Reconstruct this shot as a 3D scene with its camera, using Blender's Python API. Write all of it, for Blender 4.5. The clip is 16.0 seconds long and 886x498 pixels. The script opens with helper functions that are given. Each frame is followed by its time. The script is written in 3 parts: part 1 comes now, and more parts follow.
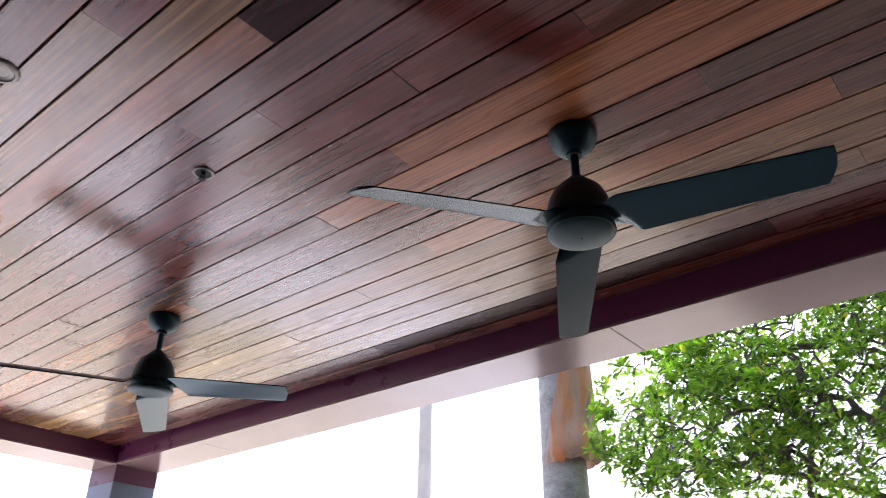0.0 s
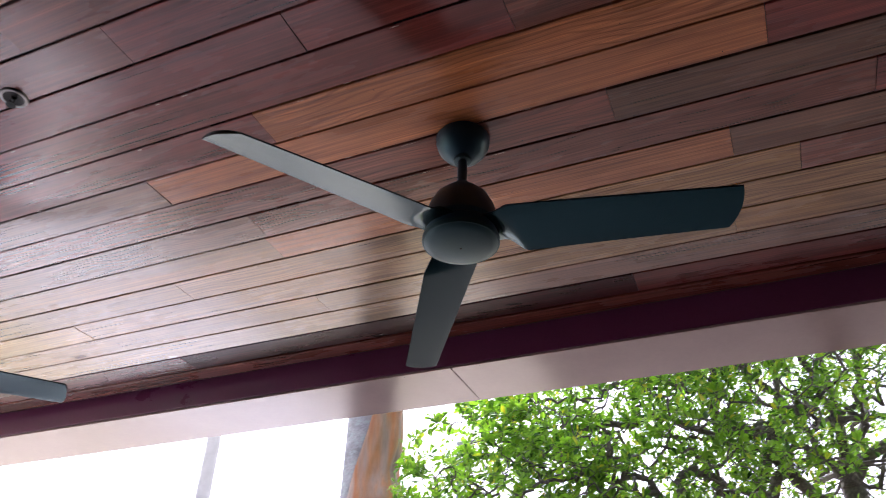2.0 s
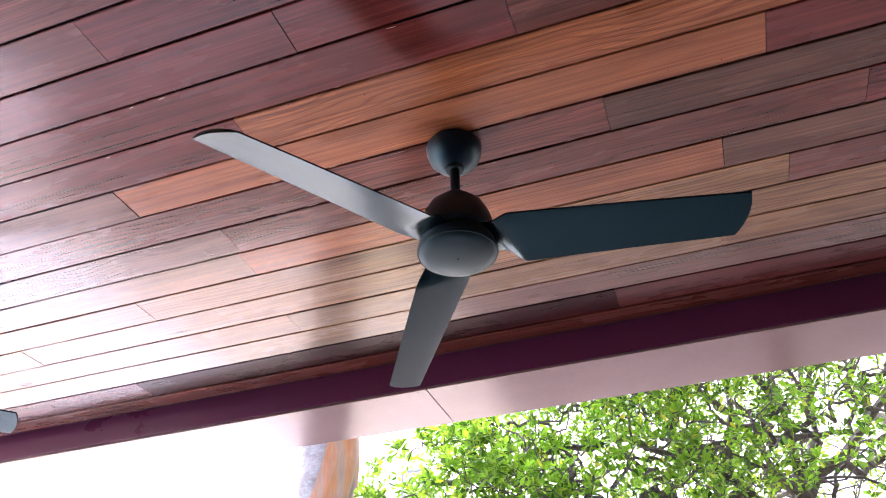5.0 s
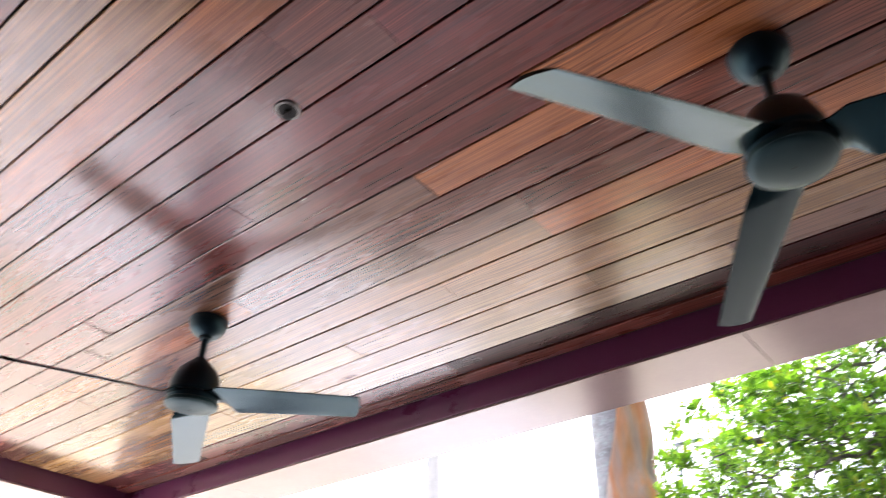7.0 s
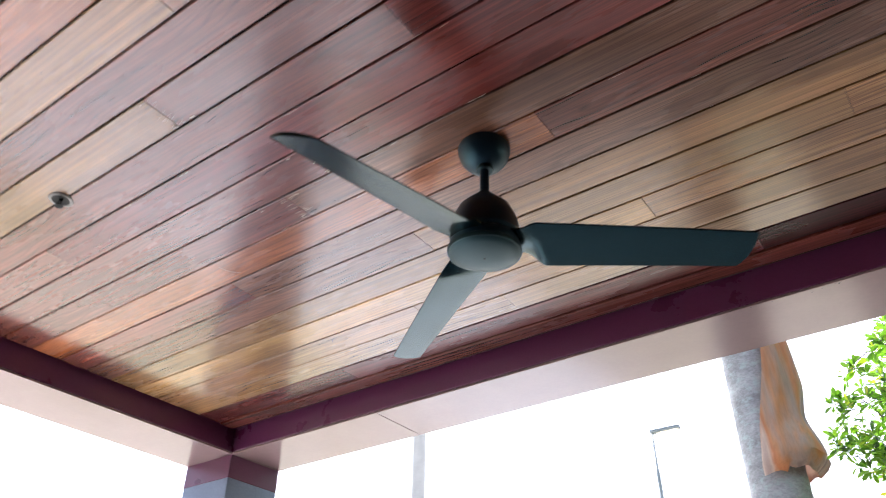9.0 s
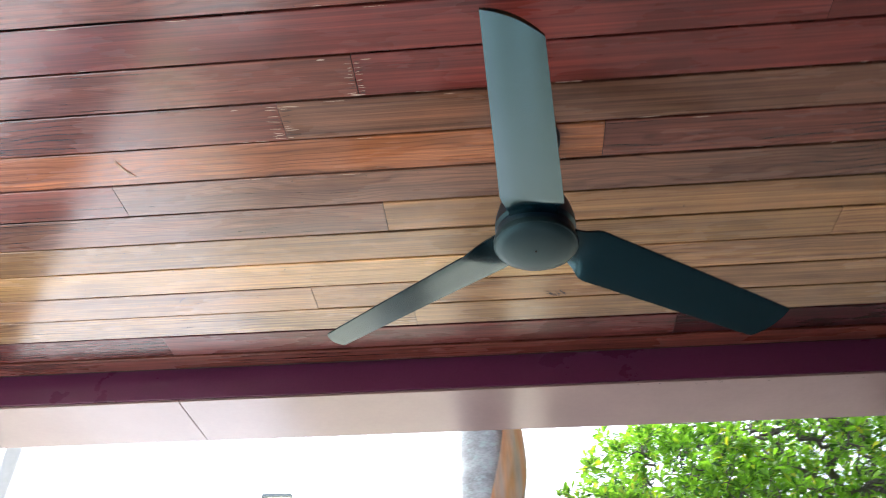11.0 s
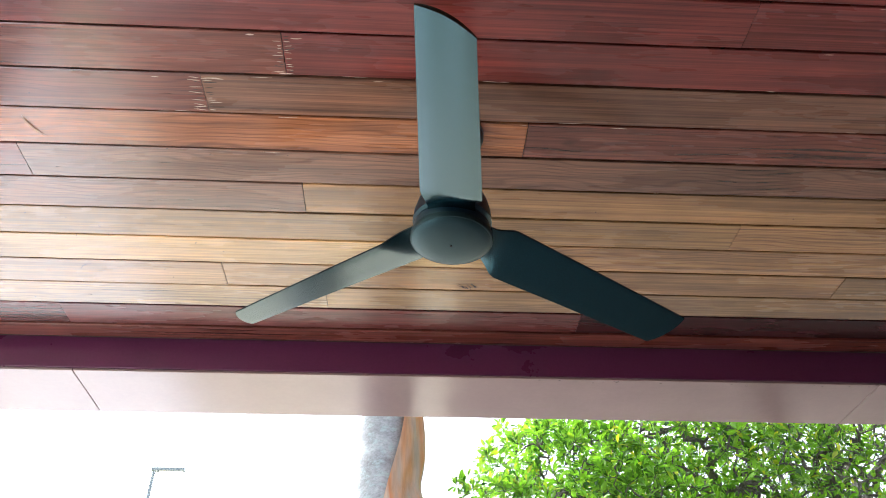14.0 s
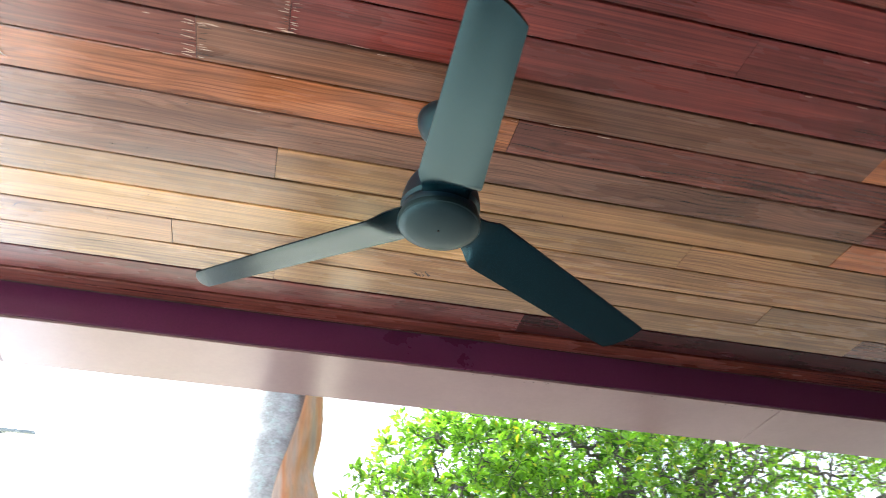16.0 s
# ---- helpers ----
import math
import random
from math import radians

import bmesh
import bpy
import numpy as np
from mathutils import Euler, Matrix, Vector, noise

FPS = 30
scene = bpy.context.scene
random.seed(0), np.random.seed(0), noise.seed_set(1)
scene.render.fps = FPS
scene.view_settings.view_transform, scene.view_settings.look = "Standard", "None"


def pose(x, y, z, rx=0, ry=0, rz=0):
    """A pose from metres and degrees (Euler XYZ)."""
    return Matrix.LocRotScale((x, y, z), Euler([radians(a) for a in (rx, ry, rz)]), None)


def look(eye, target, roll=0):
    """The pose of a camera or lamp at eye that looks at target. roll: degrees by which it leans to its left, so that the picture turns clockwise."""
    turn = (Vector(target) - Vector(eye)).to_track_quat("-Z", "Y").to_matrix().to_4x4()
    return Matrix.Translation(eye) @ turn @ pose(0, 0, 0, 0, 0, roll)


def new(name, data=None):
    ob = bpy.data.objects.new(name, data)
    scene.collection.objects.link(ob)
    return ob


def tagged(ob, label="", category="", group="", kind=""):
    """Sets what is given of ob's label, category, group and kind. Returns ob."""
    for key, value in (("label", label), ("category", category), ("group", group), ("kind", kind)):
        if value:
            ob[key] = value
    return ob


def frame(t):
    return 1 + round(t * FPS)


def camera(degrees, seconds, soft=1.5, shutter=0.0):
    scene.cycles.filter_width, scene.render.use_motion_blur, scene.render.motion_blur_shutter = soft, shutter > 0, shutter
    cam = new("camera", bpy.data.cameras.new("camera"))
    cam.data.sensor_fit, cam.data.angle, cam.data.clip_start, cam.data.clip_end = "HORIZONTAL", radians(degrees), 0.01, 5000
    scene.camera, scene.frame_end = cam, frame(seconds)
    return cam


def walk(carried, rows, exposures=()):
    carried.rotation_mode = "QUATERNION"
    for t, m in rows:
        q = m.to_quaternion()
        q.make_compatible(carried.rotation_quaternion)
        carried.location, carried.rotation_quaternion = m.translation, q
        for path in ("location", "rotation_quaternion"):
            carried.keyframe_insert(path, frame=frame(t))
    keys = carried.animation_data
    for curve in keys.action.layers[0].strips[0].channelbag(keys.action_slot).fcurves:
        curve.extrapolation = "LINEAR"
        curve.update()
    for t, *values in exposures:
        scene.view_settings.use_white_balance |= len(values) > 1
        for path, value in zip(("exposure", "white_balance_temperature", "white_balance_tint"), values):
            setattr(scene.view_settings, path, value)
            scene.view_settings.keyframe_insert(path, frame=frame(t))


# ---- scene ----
# ---- camera ----
cam = camera(60.31, 16.0, soft=0.9, shutter=0.5)
walk(cam, [
    (0, look((3.227, -1.440, 1.527), (2.114, -0.101, 2.510), 0.68)),
    (0.5, look((3.177, -1.438, 1.534), (2.144, -0.045, 2.531), 1.14)),
    (1, look((3.095, -1.396, 1.531), (2.161, 0.041, 2.561), 2.16)),
    (1.5, look((2.992, -1.322, 1.523), (2.194, 0.161, 2.602), 2.43)),
    (2, look((2.937, -1.222, 1.539), (2.260, 0.291, 2.658), 2.00)),
    (2.5, look((2.828, -1.170, 1.532), (2.267, 0.361, 2.691), 0.78)),
    (3, look((2.748, -1.146, 1.554), (2.264, 0.400, 2.726), -0.91)),
    (5.5, look((2.785, -1.195, 1.548), (2.237, 0.320, 2.733), -1.74)),
    (6, look((2.799, -1.197, 1.529), (2.091, 0.255, 2.709), -0.62)),
    (6.5, look((2.768, -1.183, 1.513), (1.866, 0.169, 2.678), 0.89)),
    (7, look((2.527, -1.203, 1.505), (1.477, 0.059, 2.648), 1.25)),
    (7.7, look((2.039, -1.218, 1.491), (0.882, -0.025, 2.603), 1.80)),
    (8.2, look((1.614, -1.202, 1.504), (0.476, 0.022, 2.602), 1.23)),
    (10.4, look((0.105, -1.050, 1.509), (-0.277, 0.483, 2.735), 0.55)),
    (10.5, look((0.079, -1.045, 1.488), (-0.260, 0.481, 2.735), 0.78)),
    (11, look((-0.103, -1.130, 1.512), (-0.238, 0.423, 2.765), 0.05)),
    (11.5, look((-0.143, -1.160, 1.516), (-0.170, 0.403, 2.764), 0.10)),
    (12, look((-0.136, -1.158, 1.509), (-0.104, 0.412, 2.748), 0.30)),
    (12.5, look((-0.131, -1.157, 1.510), (-0.064, 0.424, 2.734), -0.06)),
    (13, look((-0.119, -1.158, 1.508), (-0.046, 0.423, 2.731), -0.12)),
    (13.5, look((-0.113, -1.156, 1.511), (-0.032, 0.426, 2.731), -0.32)),
    (14, look((-0.103, -1.154, 1.510), (-0.018, 0.428, 2.732), -0.39)),
    (14.5, look((-0.095, -1.139, 1.508), (-0.002, 0.439, 2.733), -0.27)),
    (15, look((-0.084, -1.129, 1.513), (0.039, 0.447, 2.738), 0.16)),
    (15.5, look((-0.123, -1.100, 1.515), (0.077, 0.473, 2.735), 0.82)),
    (16, look((-0.330, -1.099, 1.505), (0.039, 0.454, 2.710), 0.36)),
], exposures=[(0, 1.58, 5750, 24), (2.0, 1.80, 5750, 25), (3.0, 2.35, 5500, 33), (5.5, 2.75, 5900, 35), (6.5, 2.59, 6050, 31), (7.0, 2.25, 5900, 21), (8.2, 1.78, 5650, 16), (10.5, 1.89, 5650, 11), (11.5, 2.19, 5750, 10), (12.5, 2.35, 5700, 9), (13.5, 2.15, 5700, 9), (15.0, 2.36, 5700, 8), (16.0, 2.41, 5700, 8)])

# ---- daylight: bright overcast ----
SUN_EL, SUN_AZ = radians(55), radians(-35)
world = bpy.data.worlds.new("overcast_sky")
scene.world = world
world.use_nodes = True
wn, wl = world.node_tree.nodes, world.node_tree.links
wn.clear()
sky = wn.new("ShaderNodeTexSky")
sky.sky_type = "NISHITA"
sky.sun_disc = False
sky.sun_elevation, sky.sun_rotation = SUN_EL, SUN_AZ
sky.dust_density, sky.air_density, sky.ozone_density = 6.0, 1.0, 1.0
grey = wn.new("ShaderNodeHueSaturation")
grey.inputs["Saturation"].default_value = 0.25
wbg = wn.new("ShaderNodeBackground")
wbg.inputs["Strength"].default_value = 0.15
wout = wn.new("ShaderNodeOutputWorld")
wl.new(sky.outputs["Color"], grey.inputs["Color"])
wl.new(grey.outputs["Color"], wbg.inputs["Color"])
wl.new(wbg.outputs["Background"], wout.inputs["Surface"])

sun = new("sun", bpy.data.lights.new("sun", "SUN"))
sun.data.energy, sun.data.angle, sun.data.color = 1.5, radians(25), (1.0, 0.96, 0.9)
sun_dir = Vector((math.sin(SUN_AZ) * math.cos(SUN_EL), math.cos(SUN_AZ) * math.cos(SUN_EL), math.sin(SUN_EL)))
sun.matrix_world = look(sun_dir * 40, (0, 0, 0))

# ---- plan (metres) ----
CEIL = 3.05            # underside of the ceiling boards
PW = 0.135             # board spacing
ROW_LAST = 9           # the row next to the front beam
X_W, X_E = -2.40, 6.40 # inner faces of the west beam and east wall
Y_S, Y_N = -3.40, 1.49 # rear wall and inner face of the front beam
BEAM_Z = 2.925         # underside of beams and soffits
Y_OUT, X_OUT = 1.85, -2.78


# ---- materials ----
def material(name):
    m = bpy.data.materials.new(name)
    m.use_nodes = True
    return m, m.node_tree.nodes, m.node_tree.links, m.node_tree.nodes["Principled BSDF"]


def mapped(n, l, scale, coord="Object"):
    tc, mp = n.new("ShaderNodeTexCoord"), n.new("ShaderNodeMapping")
    mp.inputs["Scale"].default_value = scale
    l.new(tc.outputs[coord], mp.inputs["Vector"])
    return mp.outputs["Vector"]


def noise_tex(n, l, vec, scale, detail=4.0, rough=0.6, distort=0.0):
    t = n.new("ShaderNodeTexNoise")
    t.inputs["Scale"].default_value, t.inputs["Detail"].default_value = scale, detail
    t.inputs["Roughness"].default_value, t.inputs["Distortion"].default_value = rough, distort
    l.new(vec, t.inputs["Vector"])
    return t.outputs["Fac"]


def ramp(n, l, fac, stops):
    r = n.new("ShaderNodeValToRGB")
    e = r.color_ramp.elements
    e[0].position, e[0].color = stops[0][0], (*stops[0][1], 1)
    e[1].position, e[1].color = stops[-1][0], (*stops[-1][1], 1)
    for p, c in stops[1:-1]:
        s = e.new(p)
        s.color = (*c, 1)
    l.new(fac, r.inputs["Fac"])
    return r.outputs["Color"]


def mixed(n, l, a, b, fac, kind="MIX"):
    m = n.new("ShaderNodeMix")
    m.data_type, m.blend_type = "RGBA", kind
    for sock, v in ((m.inputs[6], a), (m.inputs[7], b), (m.inputs[0], fac)):
        if isinstance(v, (int, float)):
            sock.default_value = v
        elif isinstance(v, tuple):
            sock.default_value = (*v, 1)
        else:
            l.new(v, sock)
    return m.outputs[2]


def grey_of(v):
    return (v, v, v)


def bumped(n, l, b, height, strength, distance):
    k = n.new("ShaderNodeBump")
    k.inputs["Strength"].default_value, k.inputs["Distance"].default_value = strength, distance
    l.new(height, k.inputs["Height"])
    l.new(k.outputs["Normal"], b.inputs["Normal"])


def surface(name, colour, rough=0.5, var=0.25, scale=6.0, fine=60.0, bump=0.1, dist=0.002, metal=0.0, coat=0.0, spec=0.5, grain=0.5):
    """A plain surface with broad stains, fine grain and slight relief."""
    m, n, l, b = material(name)
    v = mapped(n, l, (1, 1, 1))
    broad, small = noise_tex(n, l, v, scale, 5), noise_tex(n, l, v, fine, 3)
    dark = tuple(c * (1 - var) for c in colour)
    light = tuple(min(c * (1 + var), 0.95) for c in colour)
    c1 = ramp(n, l, broad, [(0.3, dark), (0.7, light)])
    c2 = mixed(n, l, c1, ramp(n, l, small, [(0.35, grey_of(0.75)), (0.65, grey_of(1.0))]), grain, "MULTIPLY")
    l.new(c2, b.inputs["Base Color"])
    l.new(ramp(n, l, broad, [(0.3, grey_of(rough * 0.85)), (0.7, grey_of(min(rough * 1.2, 1)))]), b.inputs["Roughness"])
    b.inputs["Metallic"].default_value = metal
    b.inputs["Coat Weight"].default_value = coat
    b.inputs["Coat Roughness"].default_value = min(rough * 1.1, 1.0)
    b.inputs["Specular IOR Level"].default_value = spec
    if bump:
        bumped(n, l, b, small, bump, dist)
    return m


def varnished_boards():
    """Varnished softwood lining: the tone of each board comes with its faces, grain runs along x."""
    m, n, l, b = material("varnished_boards")
    geo, tone = n.new("ShaderNodeNewGeometry"), n.new("ShaderNodeAttribute")
    tone.attribute_name = "tone"
    tc = n.new("ShaderNodeTexCoord")
    shift = n.new("ShaderNodeVectorMath")
    shift.operation = "MULTIPLY_ADD"
    shift.inputs[1].default_value = (37.0, 0.0, 11.0)
    comb = n.new("ShaderNodeCombineXYZ")
    for k in range(3):
        l.new(geo.outputs["Random Per Island"], comb.inputs[k])
    l.new(comb.outputs["Vector"], shift.inputs[0])
    l.new(tc.outputs["Object"], shift.inputs[2])
    vec = shift.outputs["Vector"]

    def stretched(sx, sy):
        mp = n.new("ShaderNodeMapping")
        mp.inputs["Scale"].default_value = (sx, sy, 1)
        l.new(vec, mp.inputs["Vector"])
        return mp.outputs["Vector"]

    streak = noise_tex(n, l, stretched(0.38, 62), 1.0, 4, 0.55, 0.05)
    fine = noise_tex(n, l, stretched(2.0, 260), 1.0, 2, 0.5)
    cloud = noise_tex(n, l, stretched(1.6, 8), 1.0, 4, 0.6)
    blot = noise_tex(n, l, stretched(4, 20), 1.0, 4, 0.6)
    patchy = noise_tex(n, l, stretched(0.8, 5), 1.0, 2, 0.5)
    figure = n.new("ShaderNodeTexWave")
    figure.wave_type, figure.bands_direction = "BANDS", "Y"
    figure.inputs["Scale"].default_value, figure.inputs["Distortion"].default_value = 9.0, 16.0
    figure.inputs["Detail"].default_value, figure.inputs["Detail Scale"].default_value = 1.2, 0.7
    figure.inputs["Detail Roughness"].default_value = 0.55
    l.new(stretched(0.42, 2.0), figure.inputs["Vector"])
    some = ramp(n, l, geo.outputs["Random Per Island"], [(0.60, grey_of(0.04)), (0.80, grey_of(0.55))])
    c = mixed(n, l, tone.outputs["Color"], ramp(n, l, streak, [(0.30, (0.48, 0.40, 0.38)), (0.46, (0.90, 0.87, 0.86)), (0.56, (1.10, 1.07, 1.0)), (0.70, (1.40, 1.35, 1.26))]), 0.55, "MULTIPLY")
    c = mixed(n, l, c, ramp(n, l, cloud, [(0.3, (0.60, 0.56, 0.55)), (0.5, grey_of(1.0)), (0.7, (1.42, 1.36, 1.28))]), 0.85, "MULTIPLY")
    c = mixed(n, l, c, ramp(n, l, blot, [(0.30, (0.62, 0.55, 0.52)), (0.46, grey_of(1.0)), (0.75, grey_of(1.15))]), 0.45, "MULTIPLY")
    c = mixed(n, l, c, ramp(n, l, figure.outputs["Fac"], [(0.03, (0.45, 0.37, 0.35)), (0.25, grey_of(1.0)), (0.9, grey_of(1.12))]), some, "MULTIPLY")
    lined = ramp(n, l, patchy, [(0.35, grey_of(0.15)), (0.65, grey_of(0.65))])
    lines = noise_tex(n, l, stretched(0.55, 130), 1.0, 3, 0.5, 0.05)
    c = mixed(n, l, c, ramp(n, l, lines, [(0.36, (0.45, 0.38, 0.36)), (0.47, grey_of(0.95)), (0.55, grey_of(1.05)), (0.66, (1.5, 1.42, 1.32))]), lined, "MULTIPLY")
    c = mixed(n, l, c, ramp(n, l, fine, [(0.36, grey_of(0.62)), (0.62, grey_of(1.18))]), 0.65, "MULTIPLY")
    l.new(c, b.inputs["Base Color"])
    l.new(ramp(n, l, cloud, [(0.25, grey_of(0.20)), (0.75, grey_of(0.34))]), b.inputs["Roughness"])
    b.inputs["Specular IOR Level"].default_value = 0.22
    l.new(tone.outputs["Alpha"], b.inputs["Coat Weight"])
    b.inputs["Coat IOR"].default_value = 1.75
    l.new(ramp(n, l, cloud, [(0.25, grey_of(0.13)), (0.75, grey_of(0.22))]), b.inputs["Coat Roughness"])
    add = n.new("ShaderNodeMath")
    add.operation = "ADD"
    l.new(streak, add.inputs[0])
    l.new(fine, add.inputs[1])
    bumped(n, l, b, add.outputs[0], 0.07, 0.0012)
    return m


def leaf_material(name, dark, light, yellow):
    m, n, l, b = material(name)
    geo = n.new("ShaderNodeNewGeometry")
    c = ramp(n, l, geo.outputs["Random Per Island"], [(0.0, dark), (0.55, light), (0.93, light), (1.0, yellow)])
    v = mapped(n, l, (1, 1, 1))
    broad = noise_tex(n, l, v, 1.3, 3)
    c = mixed(n, l, c, ramp(n, l, broad, [(0.3, grey_of(0.65)), (0.7, grey_of(1.25))]), 0.8, "MULTIPLY")
    l.new(c, b.inputs["Base Color"])
    b.inputs["Roughness"].default_value = 0.38
    tr = n.new("ShaderNodeBsdfTranslucent")
    l.new(mixed(n, l, c, (1.5, 1.7, 0.5), 1.0, "MULTIPLY"), tr.inputs["Color"])
    mx = n.new("ShaderNodeMixShader")
    mx.inputs["Fac"].default_value = 0.5
    l.new(b.outputs["BSDF"], mx.inputs[1])
    l.new(tr.outputs["BSDF"], mx.inputs[2])
    l.new(mx.outputs["Shader"], n["Material Output"].inputs["Surface"])
    return m


def bark_material(name, dark, light, scale=(1, 1, 1), lichen=None, relief=0.6):
    m, n, l, b = material(name)
    v = mapped(n, l, scale)
    broad, small = noise_tex(n, l, v, 5, 5), noise_tex(n, l, v, 45, 4)
    c = ramp(n, l, broad, [(0.3, dark), (0.7, light)])
    c = mixed(n, l, c, ramp(n, l, small, [(0.35, grey_of(0.45)), (0.6, grey_of(1.1))]), 0.8 if relief > 0.5 else 0.4, "MULTIPLY")
    if lichen:
        spot = noise_tex(n, l, v, 14, 5, 0.7)
        c = mixed(n, l, c, lichen, ramp(n, l, spot, [(0.52, grey_of(0)), (0.64, grey_of(0.8))]))
    l.new(c, b.inputs["Base Color"])
    b.inputs["Roughness"].default_value = 0.85
    bumped(n, l, b, small, relief, 0.01 * relief)
    return m


def sheath_material():
    """Dry palm leaf base: orange and tan streaks running down."""
    m, n, l, b = material("dry_leaf_sheath")
    v = mapped(n, l, (1.0, 1.0, 0.10))
    streak, fine = noise_tex(n, l, v, 4.6, 3, 0.5), noise_tex(n, l, v, 70, 3)
    c = ramp(n, l, streak, [(0.30, (0.30, 0.20, 0.17)), (0.38, (0.58, 0.47, 0.38)), (0.46, (0.72, 0.40, 0.20)), (0.52, (0.70, 0.32, 0.14)), (0.58, (0.68, 0.56, 0.44)), (0.66, (0.46, 0.34, 0.29)), (0.74, (0.62, 0.33, 0.18))])
    c = mixed(n, l, c, ramp(n, l, fine, [(0.35, grey_of(0.80)), (0.6, grey_of(1.05))]), 0.5, "MULTIPLY")
    c = mixed(n, l, c, ramp(n, l, noise_tex(n, l, mapped(n, l, (1, 1, 0.6)), 2.6, 3), [(0.35, (0.72, 0.66, 0.62)), (0.6, grey_of(1.08))]), 0.7, "MULTIPLY")
    l.new(c, b.inputs["Base Color"])
    b.inputs["Roughness"].default_value = 0.6
    bumped(n, l, b, streak, 0.4, 0.02)
    return m


def sandy_lawn():
    """Pale sandy soil with worn patches of yellow-green grass."""
    m, n, l, b = material("sandy_lawn")
    v = mapped(n, l, (1, 1, 1))
    patch, tuft, grain = noise_tex(n, l, v, 0.35, 4, 0.6), noise_tex(n, l, v, 9, 4), noise_tex(n, l, v, 70, 3)
    sand = ramp(n, l, tuft, [(0.3, (0.46, 0.40, 0.31)), (0.7, (0.60, 0.53, 0.42))])
    grass = ramp(n, l, tuft, [(0.3, (0.20, 0.19, 0.07)), (0.7, (0.34, 0.31, 0.12))])
    c = mixed(n, l, sand, grass, ramp(n, l, patch, [(0.46, grey_of(0)), (0.60, grey_of(0.8))]))
    c = mixed(n, l, c, ramp(n, l, grain, [(0.35, grey_of(0.7)), (0.6, grey_of(1.0))]), 0.6, "MULTIPLY")
    l.new(c, b.inputs["Base Color"])
    b.inputs["Roughness"].default_value = 0.95
    bumped(n, l, b, tuft, 0.5, 0.02)
    return m


BOARDS = varnished_boards()
MAROON = surface("maroon_gloss_paint", (0.125, 0.026, 0.075), 0.30, 0.05, 3, 90, 0.05, 0.001, coat=0.2)
SOFFIT = surface("soffit_gloss_paint", (0.290, 0.198, 0.190), 0.17, 0.05, 2.5, 60, 0, grain=0.15, coat=0.35)
VOID = surface("dark_backing", (0.02, 0.012, 0.01), 0.9, 0.2, 5, 40, 0)
# bright outdoors mirrored in the post's maroon gloss, put into a base colour
POST = surface("blue_grey_reflection", (0.20, 0.245, 0.345), 0.35, 0.1, 3, 90, 0.05, 0.001)
FAN_DARK = surface("charcoal_plastic", (0.004, 0.009, 0.020), 0.36, 0.12, 4, 120, 0.02, 0.0003, grain=0.15, spec=0.5)
FAN_BLADE = surface("blade_charcoal_plastic", (0.001, 0.009, 0.014), 0.22, 0.05, 3, 90, 0, grain=0.1, spec=0.5)
FAN_CAP = surface("dusty_grey_cover", (0.010, 0.018, 0.021), 0.42, 0.3, 14, 150, 0.12, 0.0008)
for fan_paint in (FAN_BLADE, FAN_CAP, FAN_DARK):
    fan_paint.node_tree.nodes["Principled BSDF"].inputs["Specular Tint"].default_value = (0.14, 0.29, 0.32, 1)
    fan_paint.node_tree.nodes["Principled BSDF"].inputs["IOR"].default_value = 2.2
STEEL = surface("brushed_nickel", (0.22, 0.21, 0.20), 0.35, 0.1, 8, 120, 0.05, 0.0005, metal=0.9)
BLACK = surface("black_metal", (0.004, 0.004, 0.0045), 0.5, 0.2, 10, 100, 0.05, 0.0005, spec=0.2)
LENS = surface("frosted_lens", (0.75, 0.72, 0.68), 0.3, 0.05, 8, 100, 0)
WALLPAINT = surface("rendered_wall", (0.06, 0.048, 0.044), 0.8, 0.1, 2, 80, 0.15, 0.003)
FLOOR = surface("floor_tiles", (0.022, 0.019, 0.018), 0.55, 0.15, 3, 60, 0.08, 0.001)
PAVING = surface("pale_paving", (0.71, 0.685, 0.65), 0.85, 0.12, 0.6, 30, 0.2, 0.004)
LAWN = sandy_lawn()
DARK_GROUND = surface("dark_brown_ground", (0.075, 0.058, 0.045), 0.95, 0.4, 3, 45, 0.6, 0.02)
CONCRETE = surface("pale_concrete", (0.46, 0.47, 0.49), 0.8, 0.12, 1.5, 40, 0.15, 0.003)
GALV = surface("galvanised_steel", (0.20, 0.24, 0.27), 0.45, 0.1, 3, 60, 0.05, 0.001)
LEAF = leaf_material("glossy_leaves", (0.026, 0.076, 0.015), (0.195, 0.350, 0.034), (0.44, 0.40, 0.035))
BARK = bark_material("tree_bark", (0.050, 0.042, 0.036), (0.19, 0.165, 0.14))
PALM = bark_material("palm_bark", (0.22, 0.22, 0.215), (0.44, 0.445, 0.44), (1, 1, 1.6), (0.36, 0.43, 0.41), 0.2)
SHEATH = sheath_material()
TUFT = leaf_material("dark_tuft", (0.020, 0.026, 0.012), (0.050, 0.062, 0.022), (0.09, 0.08, 0.03))
INK = surface("dark_stain", (0.02, 0.015, 0.012), 0.8, 0.2, 20, 100, 0)
RAW = surface("bare_wood_scar", (0.56, 0.42, 0.31), 0.8, 0.2, 20, 120, 0)


# ---- mesh helpers ----
def mesh_of(name, bm, mat, smooth=False):
    me = bpy.data.meshes.new(name)
    bm.normal_update()
    if smooth:
        for e in bm.edges:
            if len(e.link_faces) == 2 and e.calc_face_angle(0.0) > 0.7:
                e.smooth = False
    bm.to_mesh(me)
    bm.free()
    me.materials.append(mat)
    if smooth:
        me.polygons.foreach_set("use_smooth", [True] * len(me.polygons))
    return me


